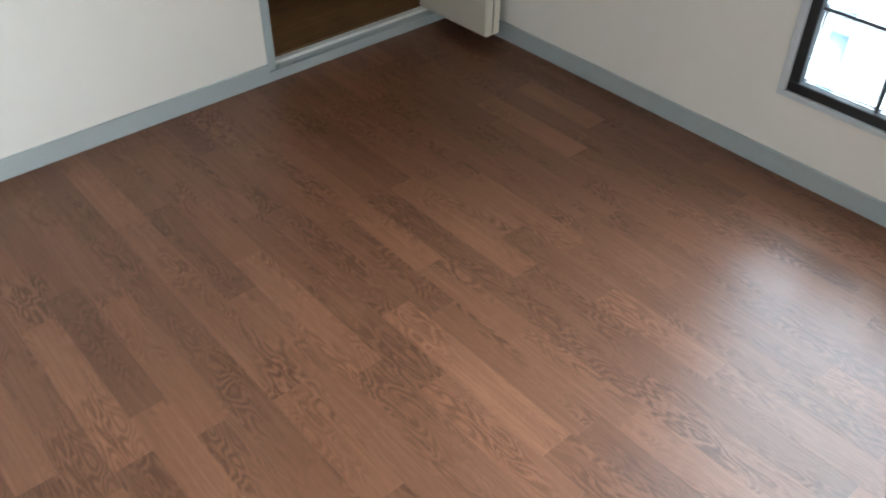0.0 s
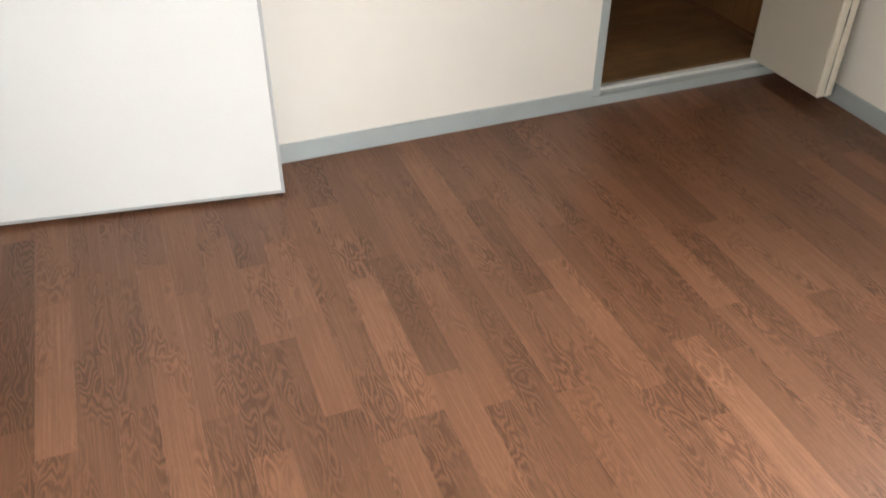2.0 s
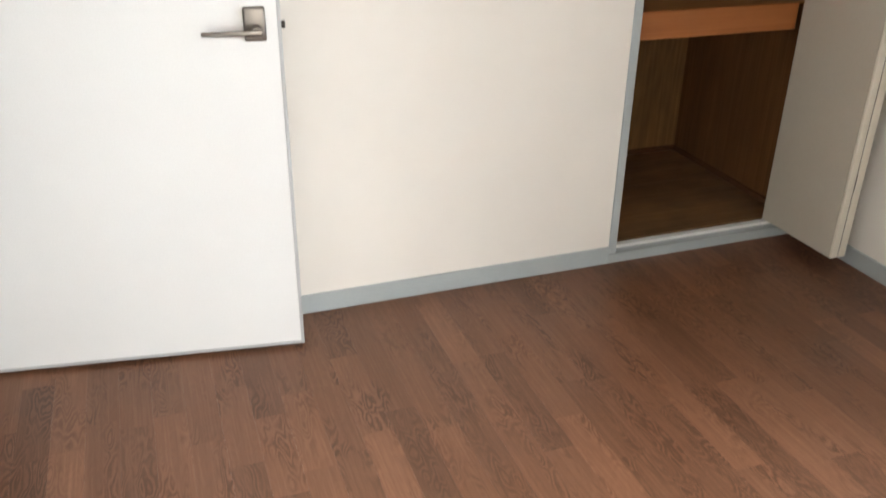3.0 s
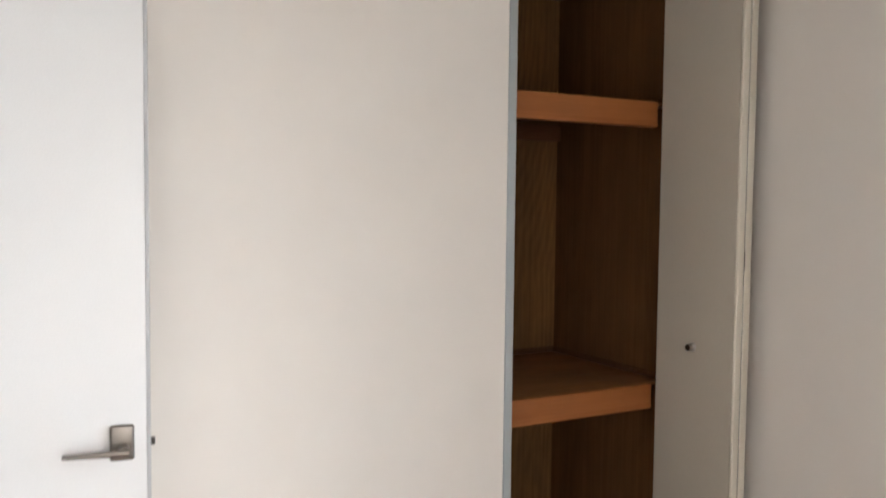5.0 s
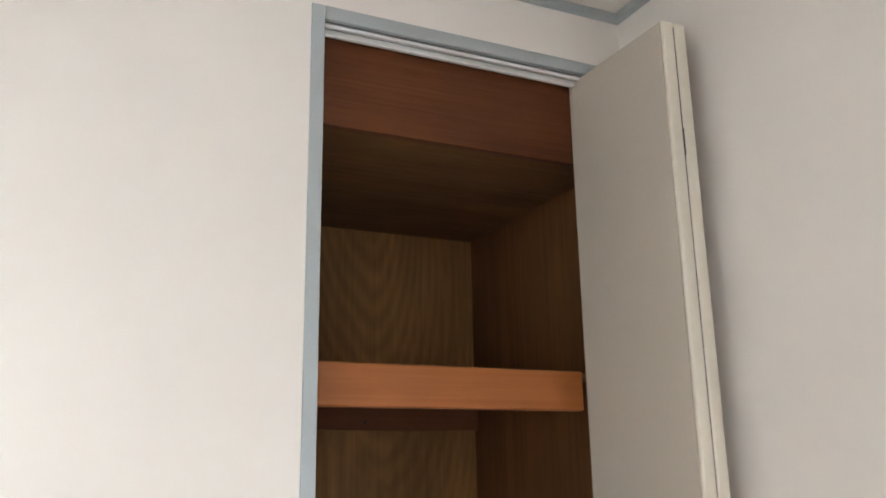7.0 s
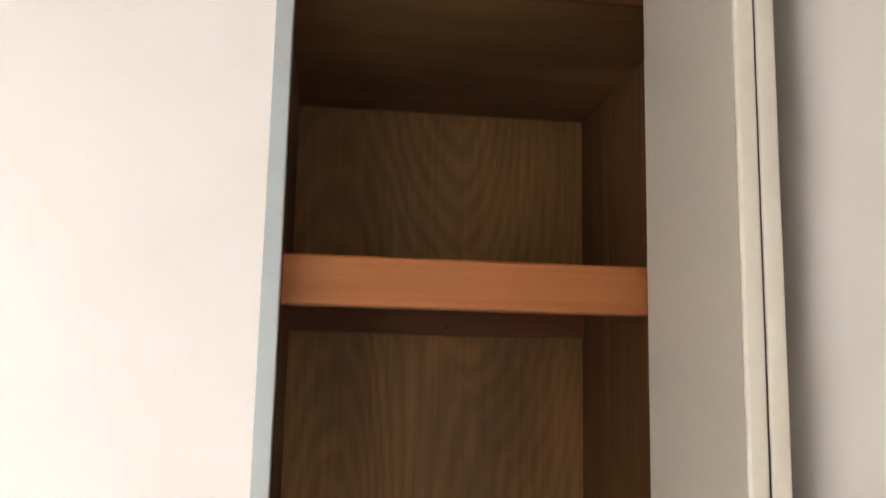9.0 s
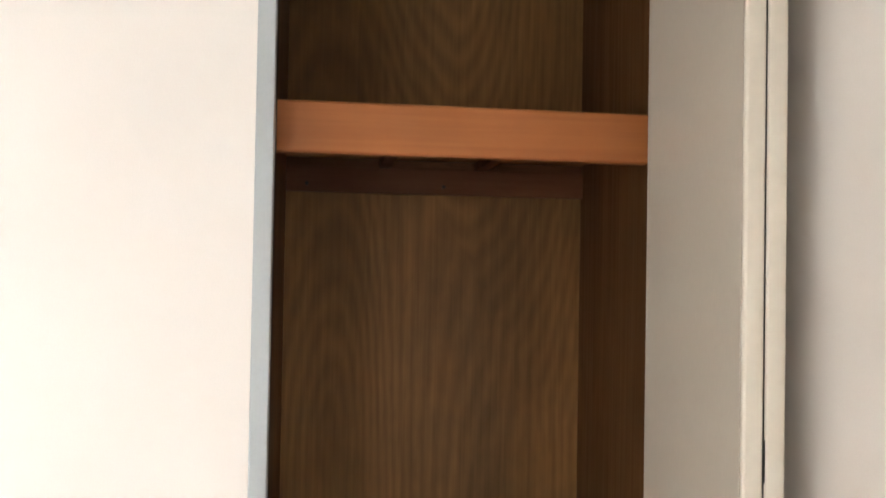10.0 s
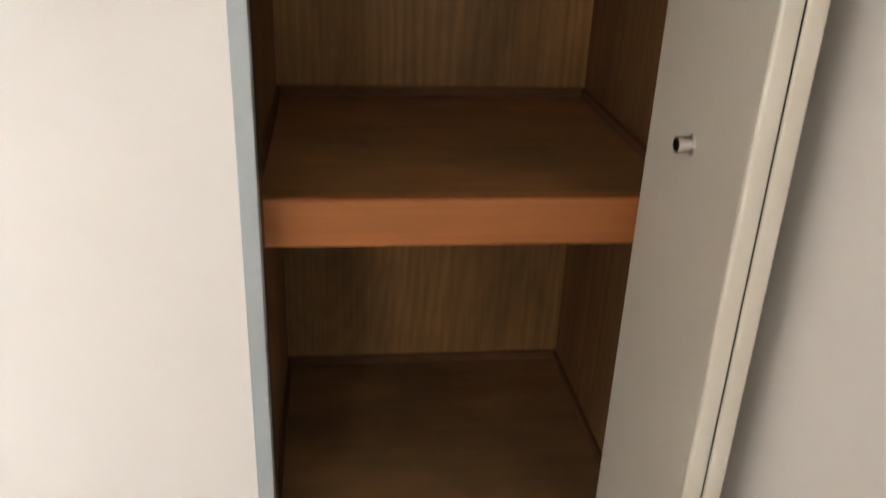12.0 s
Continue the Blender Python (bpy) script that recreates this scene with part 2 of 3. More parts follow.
# ---- mesh helpers ----
def box(bm, x0, x1, y0, y1, z0, z1, bevel=0.0, segments=2):
    vs = bmesh.ops.create_cube(bm, size=1.0)["verts"]
    for v in vs:
        v.co = Vector(((x0 + x1) / 2 + v.co.x * (x1 - x0), (y0 + y1) / 2 + v.co.y * (y1 - y0), (z0 + z1) / 2 + v.co.z * (z1 - z0)))
    if bevel:
        edges = list({e for v in vs for e in v.link_edges})
        bmesh.ops.bevel(bm, geom=edges, offset=bevel, segments=segments, affect="EDGES", profile=0.5)
    return bm


def tube(bm, a, b, r0, r1=None, sides=24):
    a, b = Vector(a), Vector(b)
    d = b - a
    m = Matrix.Translation((a + b) / 2) @ d.to_track_quat("Z", "Y").to_matrix().to_4x4()
    bmesh.ops.create_cone(bm, cap_ends=True, segments=sides, radius1=r0, radius2=r0 if r1 is None else r1, depth=d.length, matrix=m)
    return bm


def mesh_of(name, bm, mat, smooth=False):
    me = bpy.data.meshes.new(name)
    bmesh.ops.recalc_face_normals(bm, faces=bm.faces[:])
    bm.to_mesh(me)
    bm.free()
    me.materials.append(mat)
    if smooth:
        for p in me.polygons:
            p.use_smooth = True
        me.set_sharp_from_angle(angle=radians(35))
    return me


def part(name, bm, mat, parent, label="", smooth=False):
    ob = new(name, mesh_of(name, bm, mat, smooth))
    ob.parent = parent
    return tagged(ob, label)


def solid(name, bm, mat, label, category="", kind="", group="", smooth=False):
    return tagged(new(name, mesh_of(name, bm, mat, smooth)), label, category, group, kind)


def thing(name, label, category, m=None, kind="", group=""):
    ob = new(name)
    ob.empty_display_size = 0.1
    if m is not None:
        ob.matrix_world = m
    return tagged(ob, label, category, group, kind)


def B(*a, **k):
    return box(bmesh.new(), *a, **k)


# ---- large structure ----
T = WALL
# closet wall: left piece, right stub, piece above the opening
bm = B(X_LEFT - T, -0.03, 0, 0.1, 0, CEILING)
box(bm, -0.03, X_RIGHT, 0, 0.1, CASE_TOP, CEILING)
box(bm, OPEN_R + 0.028, X_RIGHT, 0, 0.1, 0, CASE_TOP)
solid("wall_north", bm, M_WALL, "cream papered wall round the closet opening", "wall", "structure")
# window wall with its opening
bm = B(X_RIGHT, X_RIGHT + T, Y_BACK, WIN_Y0, 0, CEILING)
box(bm, X_RIGHT, X_RIGHT + T, WIN_Y1, 0.1, 0, CEILING)
box(bm, X_RIGHT, X_RIGHT + T, WIN_Y0, WIN_Y1, 0, WIN_Z0)
box(bm, X_RIGHT, X_RIGHT + T, WIN_Y0, WIN_Y1, WIN_Z1, CEILING)
solid("wall_east", bm, M_WALL, "cream papered wall with a low black-framed window", "wall", "structure")
bm = B(X_LEFT - T, BAL_X0, Y_BACK - T, Y_BACK, 0, CEILING)
box(bm, BAL_X1, X_RIGHT + T, Y_BACK - T, Y_BACK, 0, CEILING)
box(bm, BAL_X0, BAL_X1, Y_BACK - T, Y_BACK, 0, BAL_Z0)
box(bm, BAL_X0, BAL_X1, Y_BACK - T, Y_BACK, BAL_Z1, CEILING)
solid("wall_south", bm, M_WALL, "cream papered wall with a tall balcony window", "wall", "structure")
# wall with the doorway beside the corner
DOOR_Y0, DOOR_Y1, DOOR_TOP = -0.93, -0.06, 2.02
bm = B(X_LEFT - T, X_LEFT, Y_BACK, DOOR_Y0, 0, CEILING)
box(bm, X_LEFT - T, X_LEFT, DOOR_Y1, 0, 0, CEILING)
box(bm, X_LEFT - T, X_LEFT, DOOR_Y0, DOOR_Y1, DOOR_TOP, CEILING)
solid("wall_west", bm, M_WALL, "cream papered wall with an open doorway", "wall", "structure")
bm = B(X_LEFT - T - 1.0, X_LEFT - T - 0.9, -1.8, 0.3, 0, CEILING)
box(bm, X_LEFT - T - 0.9, X_LEFT - T, -1.8, -1.7, 0, CEILING)
box(bm, X_LEFT - T - 0.9, X_LEFT - T, 0.2, 0.3, 0, CEILING)
solid("wall_hall", bm, M_HALL, "plain papered hall walls behind the doorway", "wall", "structure")
solid("ceiling_hall", B(X_LEFT - T - 1.0, X_LEFT - T, -1.8, 0.3, CEILING, CEILING + 0.1), M_CEIL, "plain hall ceiling", "ceiling", "structure")
solid("floor_hall", B(X_LEFT - T - 0.9, X_LEFT, -1.7, 0.2, -0.1, -0.001), M_SUB, "brown hall floor behind the doorway", "floor", "structure")
solid("ceiling", B(X_LEFT - T, X_RIGHT + T, Y_BACK - T, 0.1, CEILING, CEILING + 0.12), M_CEIL, "off-white papered ceiling", "ceiling", "structure")
floor = solid("floor", B(X_LEFT, X_RIGHT + T, Y_BACK - T, 0.1, -0.12, -0.0035), M_SUB, "reddish-brown oak strip floor with a satin sheen", "floor", "structure")
solid("ground", B(-60, 60, -60, 60, -0.6, -0.13), M_CONCRETE, "pale concrete ground outside the house", "ground", "structure")

# closet carcass
solid("wall_closet_back", B(CL_L - 0.03, CL_R + 0.03, CL_BACK, CL_BACK + 0.03, -0.1, CL_TOP + 0.06), M_PLY, "brown plywood back wall of the closet", "wall", "structure")
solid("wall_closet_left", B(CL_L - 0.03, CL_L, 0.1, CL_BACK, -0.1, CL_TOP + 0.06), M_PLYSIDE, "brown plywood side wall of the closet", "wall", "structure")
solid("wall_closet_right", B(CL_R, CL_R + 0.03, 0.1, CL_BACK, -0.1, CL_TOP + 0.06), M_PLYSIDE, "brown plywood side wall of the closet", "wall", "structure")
solid("ceiling_closet", B(CL_L, CL_R, 0.0785, CL_BACK, CL_TOP, CL_TOP + 0.012), M_PLYTOP_SHADED, "brown plywood closet ceiling", "ceiling", "structure")
solid("floor_closet", B(CL_L, CL_R, 0.06, CL_BACK, CL_FLOOR - 0.03, CL_FLOOR), M_PLYFLOOR_SHADED, "brown plywood closet floor", "floor", "structure")

# ---- trim ----
solid("baseboard_north", B(X_LEFT, -0.03, -0.008, 0, 0, 0.064, bevel=0.0015), M_TRIM, "grey painted baseboard under the cream wall", "baseboard", "structure")
solid("baseboard_east", B(X_RIGHT - 0.009, X_RIGHT, Y_BACK, -0.008, 0, 0.064, bevel=0.0015), M_TRIM, "grey painted baseboard under the window wall", "baseboard", "structure")
solid("baseboard_south", B(X_LEFT + 0.009, X_RIGHT - 0.009, Y_BACK, Y_BACK + 0.009, 0, 0.058, bevel=0.0015), M_TRIM, "grey painted baseboard", "baseboard", "structure")
solid("baseboard_west", B(X_LEFT, X_LEFT + 0.009, Y_BACK, DOOR_Y0 - 0.05, 0, 0.064, bevel=0.0015), M_TRIM, "grey painted baseboard", "baseboard", "structure")
for nm, a in (("trim_cornice_north", (X_LEFT, X_RIGHT, -0.022, 0)), ("trim_cornice_south", (X_LEFT, X_RIGHT, Y_BACK, Y_BACK + 0.022))):
    solid(nm, B(*a, 2.780, CEILING, bevel=0.003), M_TRIM, "grey painted cornice strip under the ceiling", "cornice", "structure")
for nm, a in (("trim_cornice_east", (X_RIGHT - 0.022, X_RIGHT, Y_BACK + 0.022, -0.022)), ("trim_cornice_west", (X_LEFT, X_LEFT + 0.022, Y_BACK + 0.022, -0.022))):
    solid(nm, B(*a, 2.780, CEILING, bevel=0.003), M_TRIM, "grey painted cornice strip under the ceiling", "cornice", "structure")

# closet opening: casing, sill, lower and upper track
casing = thing("closet_door_frame", "grey painted closet casing with a white sliding track", "door frame", kind="structure")
for x0, x1 in ((-0.03, 0.0), (OPEN_R, OPEN_R + 0.028)):
    jb = part("jamb", B(x0, x1, -0.004, 0.034, 0.036, CASE_TOP, bevel=0.002), M_TRIM, casing)
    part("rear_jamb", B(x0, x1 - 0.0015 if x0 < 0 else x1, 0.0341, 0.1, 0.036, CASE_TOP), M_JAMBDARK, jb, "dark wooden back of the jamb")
part("head", B(0, OPEN_R, -0.004, 0.1, OPEN_TOP, CASE_TOP, bevel=0.002), M_TRIM, casing)
part("sill", B(-0.03, X_RIGHT - 0.009, -0.008, 0.055, 0, 0.0355, bevel=0.002), M_TRIM, casing)
low = part("floor_track", B(0, OPEN_R, 0.024, 0.05, 0.036, 0.050, bevel=0.002), M_TRACK, casing, "white plastic floor track")
part("track_lip", B(0.001, OPEN_R - 0.001, 0.014, 0.0238, 0.036, 0.039, bevel=0.001), M_TRIM, low)
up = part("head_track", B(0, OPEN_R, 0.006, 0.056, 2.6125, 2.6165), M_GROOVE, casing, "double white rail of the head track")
part("rail", B(0.001, OPEN_R - 0.001, 0.006, 0.018, 2.604, 2.6120, bevel=0.002), M_TRACK, up)
part("rail", B(0.001, OPEN_R - 0.001, 0.030, 0.042, 2.597, 2.6120, bevel=0.002), M_TRACK, up)
solid("closet_lintel", B(CL_L, CL_R, 0.060, 0.078, CL_TOP - 0.0005, OPEN_TOP, bevel=0.001), M_RED, "dark red wooden board above the closet opening", "board", "structure")

# ---- closet shelves ----
def shelf(name, top, label, battens, front):
    s = thing(name, label, "shelf", pose(0, 0, top), group="closet shelves")
    part("fascia", B(CL_L + 0.0005, 0.686, front, front + 0.03, -0.093, 0.0, bevel=0.005, segments=3), M_FASCIA, s, "orange-red wooden front rail")
    part("board", B(CL_L + 0.0005, CL_R - 0.0005, front + 0.03, CL_BACK - 0.0005, -0.012, -0.001), M_PLYFLAT, s, "brown plywood shelf board")
    cl = part("cleat", B(CL_L + 0.0005, CL_R - 0.0005, CL_BACK - 0.022, CL_BACK - 0.0005, -0.102, -0.0365, bevel=0.001), M_CLEAT, s, "brown wooden cleat on the back wall")
    for x in (0.034, 0.392):
        part("nail", tube(bmesh.new(), (x, CL_BACK - 0.0245, -0.0815), (x, CL_BACK - 0.021, -0.0815), 0.005, sides=10), M_DARKMETAL, cl)
    # added dark strip: stands for the shadow between cleat and board
    part("backing_strip", B(CL_L + 0.0005, CL_R - 0.0005, CL_BACK - 0.008, CL_BACK - 0.0005, -0.036, -0.0125), M_STRIP, s)
    for x in battens:
        part("batten", B(x - 0.015, x + 0.015, front + 0.0305, CL_BACK - 0.009, -0.036, -0.0125, bevel=0.001), M_CLEAT, s)
    for x0, x1, y0, y1 in ((CL_L + 0.0005, CL_R - 0.0005, CL_BACK - 0.0125, CL_BACK - 0.0005), (CL_L + 0.0005, CL_L + 0.012, 0.1, CL_BACK - 0.013), (CL_R - 0.012, CL_R - 0.0005, 0.1, CL_BACK - 0.013)):
        part("edge_strip", B(x0, x1, y0, y1, -0.0005, 0.022, bevel=0.002), M_STRIP, s)
    return s


shelf("closet_shelf", 1.8866, "upper brown plywood closet shelf with an orange-red front rail", (0.237, 0.492), 0.095)
shelf("closet_shelf", 0.8493, "lower brown plywood closet shelf with an orange-red front rail", (0.237, 0.492), 0.095)
for nm, a in (("trim_closet_back", (CL_L, CL_R, CL_BACK - 0.012, CL_BACK)), ("trim_closet_left", (CL_L, CL_L + 0.012, 0.1, CL_BACK - 0.0125)), ("trim_closet_right", (CL_R - 0.012, CL_R, 0.1, CL_BACK - 0.0125))):
    solid(nm, B(*a, CL_FLOOR, CL_FLOOR + 0.022, bevel=0.002), M_STRIP, "dark brown skirting strip on the closet floor", "baseboard", "structure")

# ---- folded closet door ----
bifold = thing("bifold_closet_door", "folded beige bifold closet door standing open", "closet door")
LEAF_Z0, LEAF_Z1 = 0.0505, 2.610


def leaf(x0, y0, x1, y1, knob):
    """One leaf; its line runs from the wall to the fold, thickness to the right."""
    d = Vector((x1 - x0, y1 - y0, 0))
    length = d.length
    m = Matrix.Translation((x0, y0, 0)) @ Matrix.Rotation(math.atan2(d.y, d.x), 4, "Z")
    th = 0.0295
    edge = 0.012
    lf = part("leaf", B(edge, length - edge, 0, th, LEAF_Z0, LEAF_Z1, bevel=0.0008), M_LEAF, bifold)
    lf.matrix_world = m
    for a, b in ((0, edge), (length - edge, length)):
        strip = part("edge_strip", B(a + 0.0002, b, -0.0008 if b == length else 0.0, th + 0.0008 if b == length else th, LEAF_Z0 - 0.0005, LEAF_Z1 + 0.0005, bevel=0.005 if b == length else 0.001, segments=4), M_LEAFEDGE if b == length else M_LEAF, lf, "cream rounded edge strip" if b == length else "", smooth=True)
        strip.matrix_parent_inverse = Matrix()
    if knob:
        a = length - 0.186
        part("knob_base", tube(bmesh.new(), (a, -0.0002, 1.022), (a, -0.0040, 1.022), 0.0165, 0.0150), M_CHROME, lf, "pale round knob base", smooth=True)
        kf = bmesh.new()
        tube(kf, (a, -0.0041, 1.022), (a, -0.0150, 1.022), 0.0105, 0.0115)
        tube(kf, (a, -0.0150, 1.022), (a, -0.0245, 1.022), 0.0115, 0.0128)
        part("knob", kf, M_CHROME, lf, "small round satin metal knob", smooth=True)
        # added dark disc: the dark closet mirrored in the knob's end, as colour
        part("knob_end_reflection", tube(bmesh.new(), (a, -0.0246, 1.022), (a, -0.0256, 1.022), 0.0118, 0.0110), M_DARKMETAL, lf, "dark disc for the closet's reflection on the knob end", smooth=True)
    return lf


leaf(0.6656, 0.0540, 0.6712, -0.3060, True)
leaf(0.7030, 0.0500, 0.7040, -0.3060, False)
# added dark sheet that makes the gap between the leaves read as shaded
part("gap_shade", B(0.7014, 0.7026, -0.3040, -0.15, 0.06, 2.60), M_GAPSHADE, bifold, "dark strip standing in for the shade between the leaves")
for z in (0.3, 1.3, 2.3):
    part("hinge", B(0.7010, 0.7036, -0.3055, -0.3041, z, z + 0.06), M_DARKMETAL, bifold)

# ---- room door, standing open against the closet wall ----
DOOR_ANG = math.atan2(-0.142, 1.0)
DOOR_W = 0.85
hinge = Vector((-1.1484, -0.1894, 0)) - Vector((math.cos(DOOR_ANG), math.sin(DOOR_ANG), 0)) * DOOR_W
door = thing("door_1", "open white flush door with a steel lever handle", "door", Matrix.Translation(hinge) @ Matrix.Rotation(DOOR_ANG, 4, "Z"), "structure")
LIP = 0.0095
dl = part("door_leaf", B(LIP, DOOR_W - LIP, 0, 0.033, 0.012 + LIP, 2.0 - LIP, bevel=0.001), M_DOOR, door)
for a in ((0, LIP - 0.0002, 0.012, 2.0), (DOOR_W - LIP + 0.0002, DOOR_W, 0.012, 2.0), (LIP - 0.0001, DOOR_W - LIP + 0.0001, 0.012, 0.012 + LIP - 0.0002), (LIP - 0.0001, DOOR_W - LIP + 0.0001, 2.0 - LIP + 0.0002, 2.0)):
    part("edge_band", B(a[0], a[1], -0.0006, 0.0336, a[2], a[3], bevel=0.0012), M_EDGE, dl, "grey edge band")
part("latch_bolt", B(DOOR_W + 0.0002, DOOR_W + 0.010, 0.010, 0.023, 0.932, 0.95, bevel=0.002), M_DARKMETAL, door)
hx, hz = DOOR_W - 0.064, 0.948
handle = part("door_handle", B(hx - 0.027, hx + 0.027, -0.013, -0.0002, hz - 0.042, hz + 0.042, bevel=0.006, segments=3), M_STEEL, door, "satin steel lever handle on a rectangular rose", smooth=True)
part("neck", tube(bmesh.new(), (hx + 0.004, -0.0131, hz - 0.012), (hx + 0.004, -0.046, hz - 0.012), 0.012), M_STEEL, handle, smooth=True)
bm = B(hx - 0.128, hx + 0.018, -0.056, -0.044, hz - 0.021, hz - 0.005, bevel=0.004, segments=3)
for v in bm.verts:
    f = (hx + 0.018 - v.co.x) / 0.146
    v.co.y += 0.014 * f * f
    v.co.z += (hz - 0.013 - v.co.z) * 0.35 * f - 0.003 * f
part("lever", bm, M_STEEL, handle, smooth=True)
frame_1 = thing("door_frame", "grey painted frame of the open doorway", "door frame", kind="structure")
part("jamb", B(X_LEFT - T - 0.01, X_LEFT + 0.006, DOOR_Y0 - 0.03, DOOR_Y0 + 0.012, 0, DOOR_TOP), M_TRIM, frame_1)
part("jamb", B(X_LEFT - T - 0.01, X_LEFT + 0.006, DOOR_Y1 - 0.005, DOOR_Y1 + 0.03, 0, DOOR_TOP), M_TRIM, frame_1)
part("head", B(X_LEFT - T - 0.01, X_LEFT + 0.006, DOOR_Y0 - 0.03, DOOR_Y1 + 0.03, DOOR_TOP, DOOR_TOP + 0.035), M_TRIM, frame_1)

# ---- glass-block window ----
M_GLASS = material("block_glass", (0.93, 0.97, 0.98), 0.12)
M_GLASS.node_tree.nodes["Principled BSDF"].inputs["Transmission Weight"].default_value = 1.0
M_TINT = material("block_cavity_glass", (0.3, 0.46, 0.55), 0.3)
M_TINT.node_tree.nodes["Principled BSDF"].inputs["Transmission Weight"].default_value = 1.0
M_CLEAR = material("clear_glass", (0.96, 0.98, 0.97), 0.02)
M_CLEAR.node_tree.nodes["Principled BSDF"].inputs["Transmission Weight"].default_value = 1.0
window = thing("window_1", "black-framed window of square frosted glass blocks", "window", kind="structure")
fx0, fx1 = X_RIGHT - 0.003, X_RIGHT + 0.075
fw = 0.030
for a in ((WIN_Y0, WIN_Y1, WIN_Z0, WIN_Z0 + fw), (WIN_Y0, WIN_Y1, WIN_Z1 - fw, WIN_Z1), (WIN_Y0, WIN_Y0 + fw, WIN_Z0 + fw, WIN_Z1 - fw), (WIN_Y1 - fw, WIN_Y1, WIN_Z0 + fw, WIN_Z1 - fw)):
    part("window_frame", B(fx0, fx1, *a, bevel=0.003), M_FRAME, window, "black metal frame")
for a in ((WIN_Y0 - 0.022, WIN_Y1 + 0.022, WIN_Z0 - 0.016, WIN_Z0), (WIN_Y0 - 0.022, WIN_Y1 + 0.022, WIN_Z1, WIN_Z1 + 0.022), (WIN_Y0 - 0.022, WIN_Y0, WIN_Z0, WIN_Z1), (WIN_Y1, WIN_Y1 + 0.022, WIN_Z0, WIN_Z1)):
    part("window_trim", B(X_RIGHT - 0.012, X_RIGHT - 0.0005, *a, bevel=0.002), M_ALU, window, "thin pale metal trim")
ny = round((WIN_Y1 - WIN_Y0 - 2 * fw) / 0.21)
nz = round((WIN_Z1 - WIN_Z0 - 2 * fw) / 0.21)
py, pz = (WIN_Y1 - WIN_Y0 - 2 * fw) / ny, (WIN_Z1 - WIN_Z0 - 2 * fw) / nz
for i in range(1, ny):
    y = WIN_Y0 + fw + i * py
    part("joint", B(fx0 + 0.012, fx1 - 0.02, y - 0.0035, y + 0.0035, WIN_Z0 + fw, WIN_Z1 - fw), M_FRAME, window)
for i in range(1, nz):
    z = WIN_Z0 + fw + i * pz
    part("joint", B(fx0 + 0.0125, fx1 - 0.0205, WIN_Y0 + fw, WIN_Y1 - fw, z - 0.0035, z + 0.0035), M_FRAME, window)
block = mesh_of("pane", B(-0.02, 0.02, -py / 2 + 0.0037, py / 2 - 0.0037, -pz / 2 + 0.0037, pz / 2 - 0.0037, bevel=0.008, segments=3), M_GLASS, True)
cavity = mesh_of("cavity", B(-0.008, 0.008, -py * 0.12, py * 0.12, -pz * 0.33, pz * 0.33, bevel=0.004), M_TINT, True)
for i in range(ny):
    for j in range(nz):
        ob = new("pane", block)
        ob.parent = window
        ob.location = (X_RIGHT + 0.030, WIN_Y0 + fw + (i + 0.5) * py, WIN_Z0 + fw + (j + 0.5) * pz)
        ob.visible_shadow = False
        cav = new("cavity", cavity)
        cav.parent = ob
        cav.location = (0.030, py * 0.27, -pz * 0.13)
        cav.visible_shadow = False

# tall balcony window that lights the room
balcony = thing("window_2", "tall dark-framed sliding balcony window", "window", kind="structure")
for a in ((BAL_X0, BAL_X1, BAL_Z0, BAL_Z0 + 0.04), (BAL_X0, BAL_X1, BAL_Z1 - 0.04, BAL_Z1), (BAL_X0, BAL_X0 + 0.04, BAL_Z0 + 0.04, BAL_Z1 - 0.04), (BAL_X1 - 0.04, BAL_X1, BAL_Z0 + 0.04, BAL_Z1 - 0.04)):
    part("window_frame", B(a[0], a[1], Y_BACK - 0.09, Y_BACK - 0.02, a[2], a[3], bevel=0.003), M_FRAME, balcony)
bx = (BAL_X0 + BAL_X1) / 2
part("meeting_stile", B(bx - 0.03, bx + 0.03, Y_BACK - 0.08, Y_BACK - 0.04, BAL_Z0 + 0.04, BAL_Z1 - 0.04, bevel=0.003), M_FRAME, balcony)
for x0, x1 in ((BAL_X0 + 0.04, bx - 0.03), (bx + 0.03, BAL_X1 - 0.04)):
    pn = part("pane", B(x0, x1, Y_BACK - 0.063, Y_BACK - 0.058, BAL_Z0 + 0.04, BAL_Z1 - 0.04), M_CLEAR, balcony)
    pn.visible_shadow = False

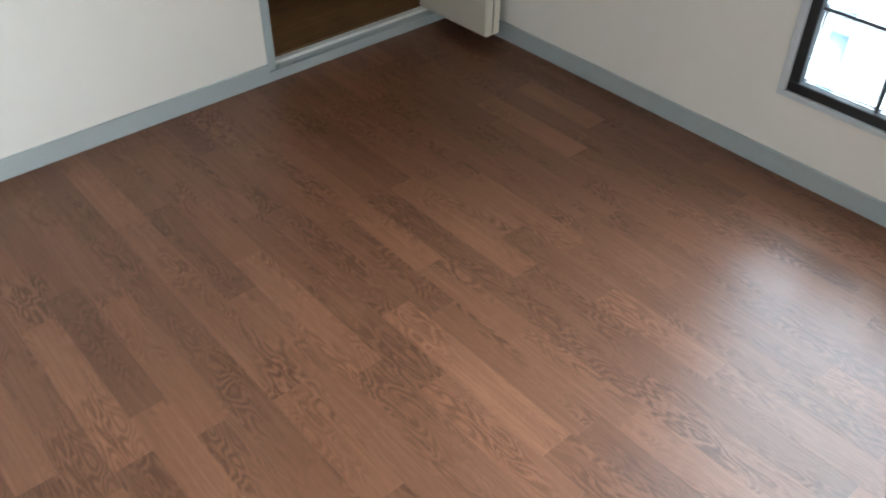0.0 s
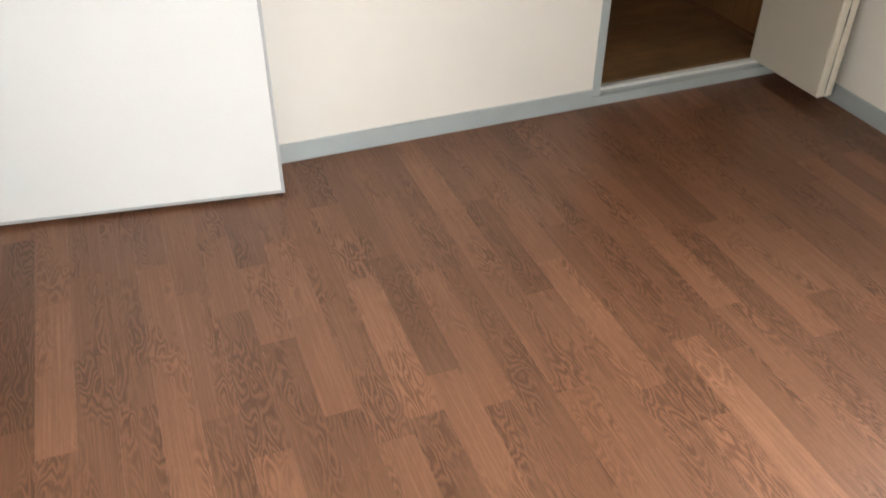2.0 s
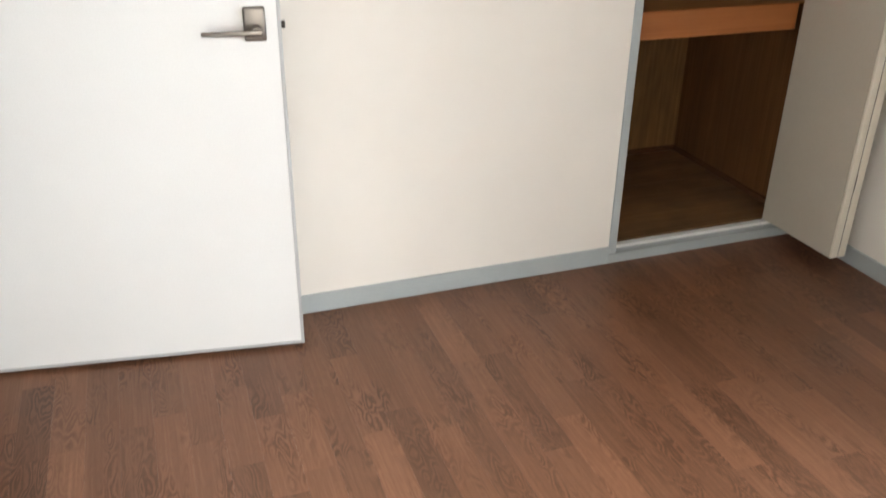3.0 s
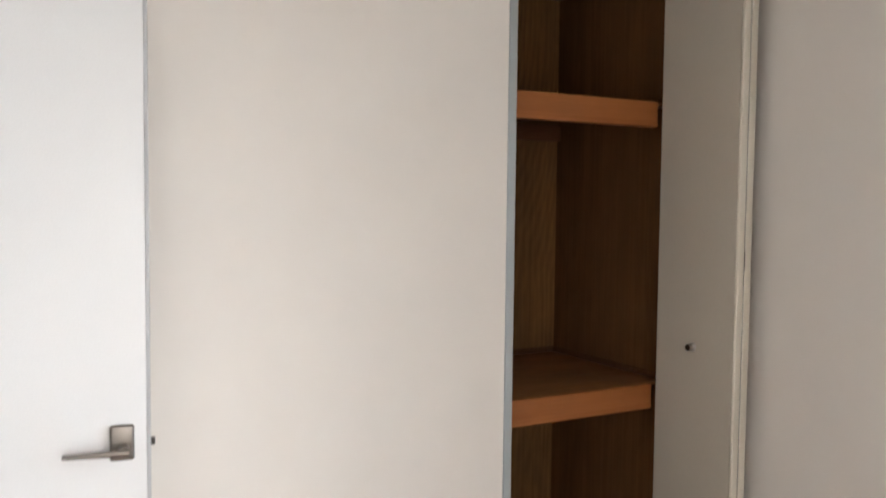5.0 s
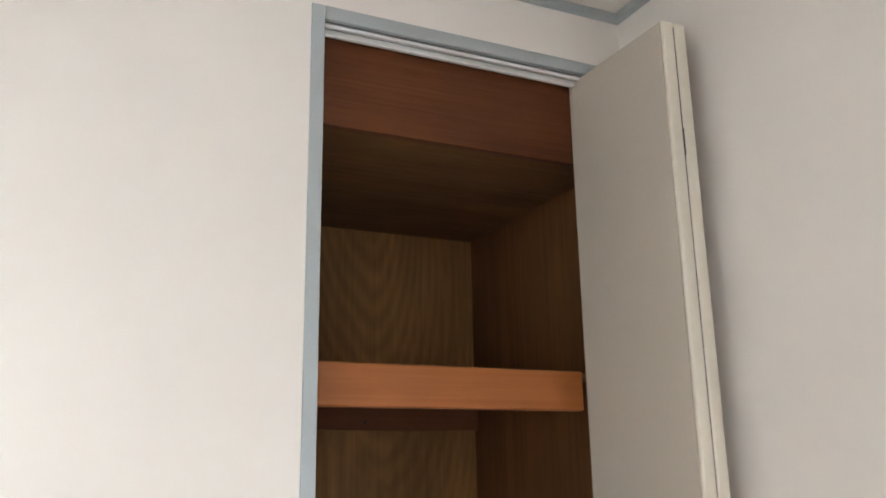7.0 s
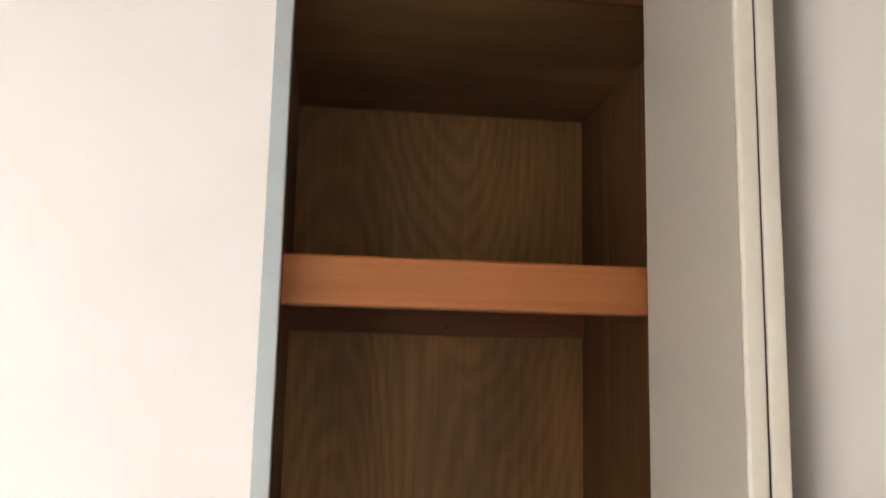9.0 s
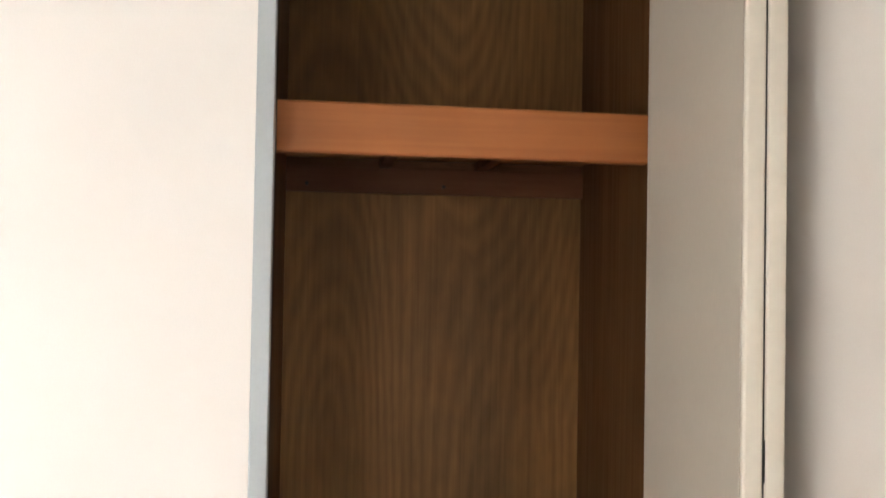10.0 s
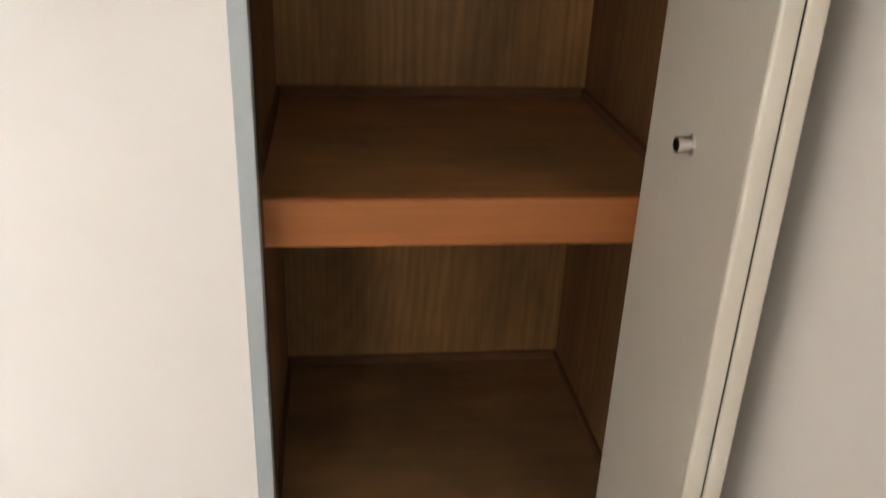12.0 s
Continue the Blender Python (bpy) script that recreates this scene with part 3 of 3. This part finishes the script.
# ---- floor strips: each one a piece, laid towards the closet wall ----
STRIP, X_FIRST = 0.0825, -1.589
SEAMS = {-3: (-0.47, -0.975), -1: (-0.425, -0.90), 0: (-0.748, -1.262), 1: (-0.545, -0.99), 2: (-0.66, -1.124), 3: (-0.797, -1.29), 4: (-0.73, -1.067), 5: (-0.70, -1.178),
         6: (-0.64, -1.136), 7: (-0.57, -1.03), 8: (-0.68, -1.16), 9: (-0.447, -0.97), 10: (-0.70, -1.18, -1.52), 11: (-0.406, -0.85, -1.39), 12: (-0.74, -1.237), 13: (-0.93, -1.36),
         14: (-0.62, -1.13), 15: (-0.785, -1.20), 16: (-0.70, -1.062), 17: (-0.832, -1.25), 18: (-0.74, -1.235)}
PALE = {(-3, -0.47), (0, -0.748), (2, -1.124), (4, -0.73), (6, -0.64), (8, -0.68), (10, -1.18), (12, -0.74), (14, -1.13), (16, -0.70), (18, -0.74)}
DARK = {(-3, -0.975), (-1, -0.425), (1, -0.99), (3, -0.797), (4, -1.067), (6, -1.136), (7, -0.57), (9, -0.97), (11, -0.406), (12, -1.237), (13, -0.93), (15, -0.785), (17, -0.832), (18, -1.235)}
rng = random.Random(5)
plank_cache = {}


def plank_mesh(width, length, tone):
    key = (round(width, 4), round(length, 3), tone)
    if key not in plank_cache:
        bm = B(-width / 2, width / 2, -length / 2, length / 2, -0.0033, 0.0)
        top = [e for e in bm.edges if all(v.co.z > -0.001 for v in e.verts)]
        bmesh.ops.bevel(bm, geom=top, offset=0.00008, segments=1, affect="EDGES")
        plank_cache[key] = mesh_of("plank", bm, M_FLOORS[tone])
    return plank_cache[key]


k0, k1 = math.floor((X_LEFT - X_FIRST) / STRIP), math.ceil((X_RIGHT - X_FIRST) / STRIP)
for k in range(k0, k1):
    xa, xb = max(X_LEFT, X_FIRST + k * STRIP), min(X_RIGHT, X_FIRST + (k + 1) * STRIP)
    cuts = [0.0]
    fixed = list(SEAMS.get(k, ()))
    if fixed:
        first = fixed[0]
        if -first > 0.5:
            cuts.append(round(first + rng.uniform(0.28, 0.42), 2))
        cuts += fixed
    else:
        cuts.append(-round(rng.uniform(0.1, 0.5), 2))
    while cuts[-1] > Y_BACK:
        cuts.append(round(cuts[-1] - rng.choice((0.32, 0.4, 0.46, 0.52)), 3))
    for a, b in zip(cuts, cuts[1:]):
        b = max(b, Y_BACK)
        if a - b < 0.03:
            continue
        tone = 2 if (k, a) in PALE else 0 if (k, a) in DARK else rng.choices((0, 1, 2), (0.3, 0.55, 0.15))[0]
        ob = new("plank", plank_mesh(xb - xa - 0.0001, a - b - 0.0001, tone))
        ob.parent = floor
        ob.location = ((xa + xb) / 2, (a + b) / 2, 0.0)
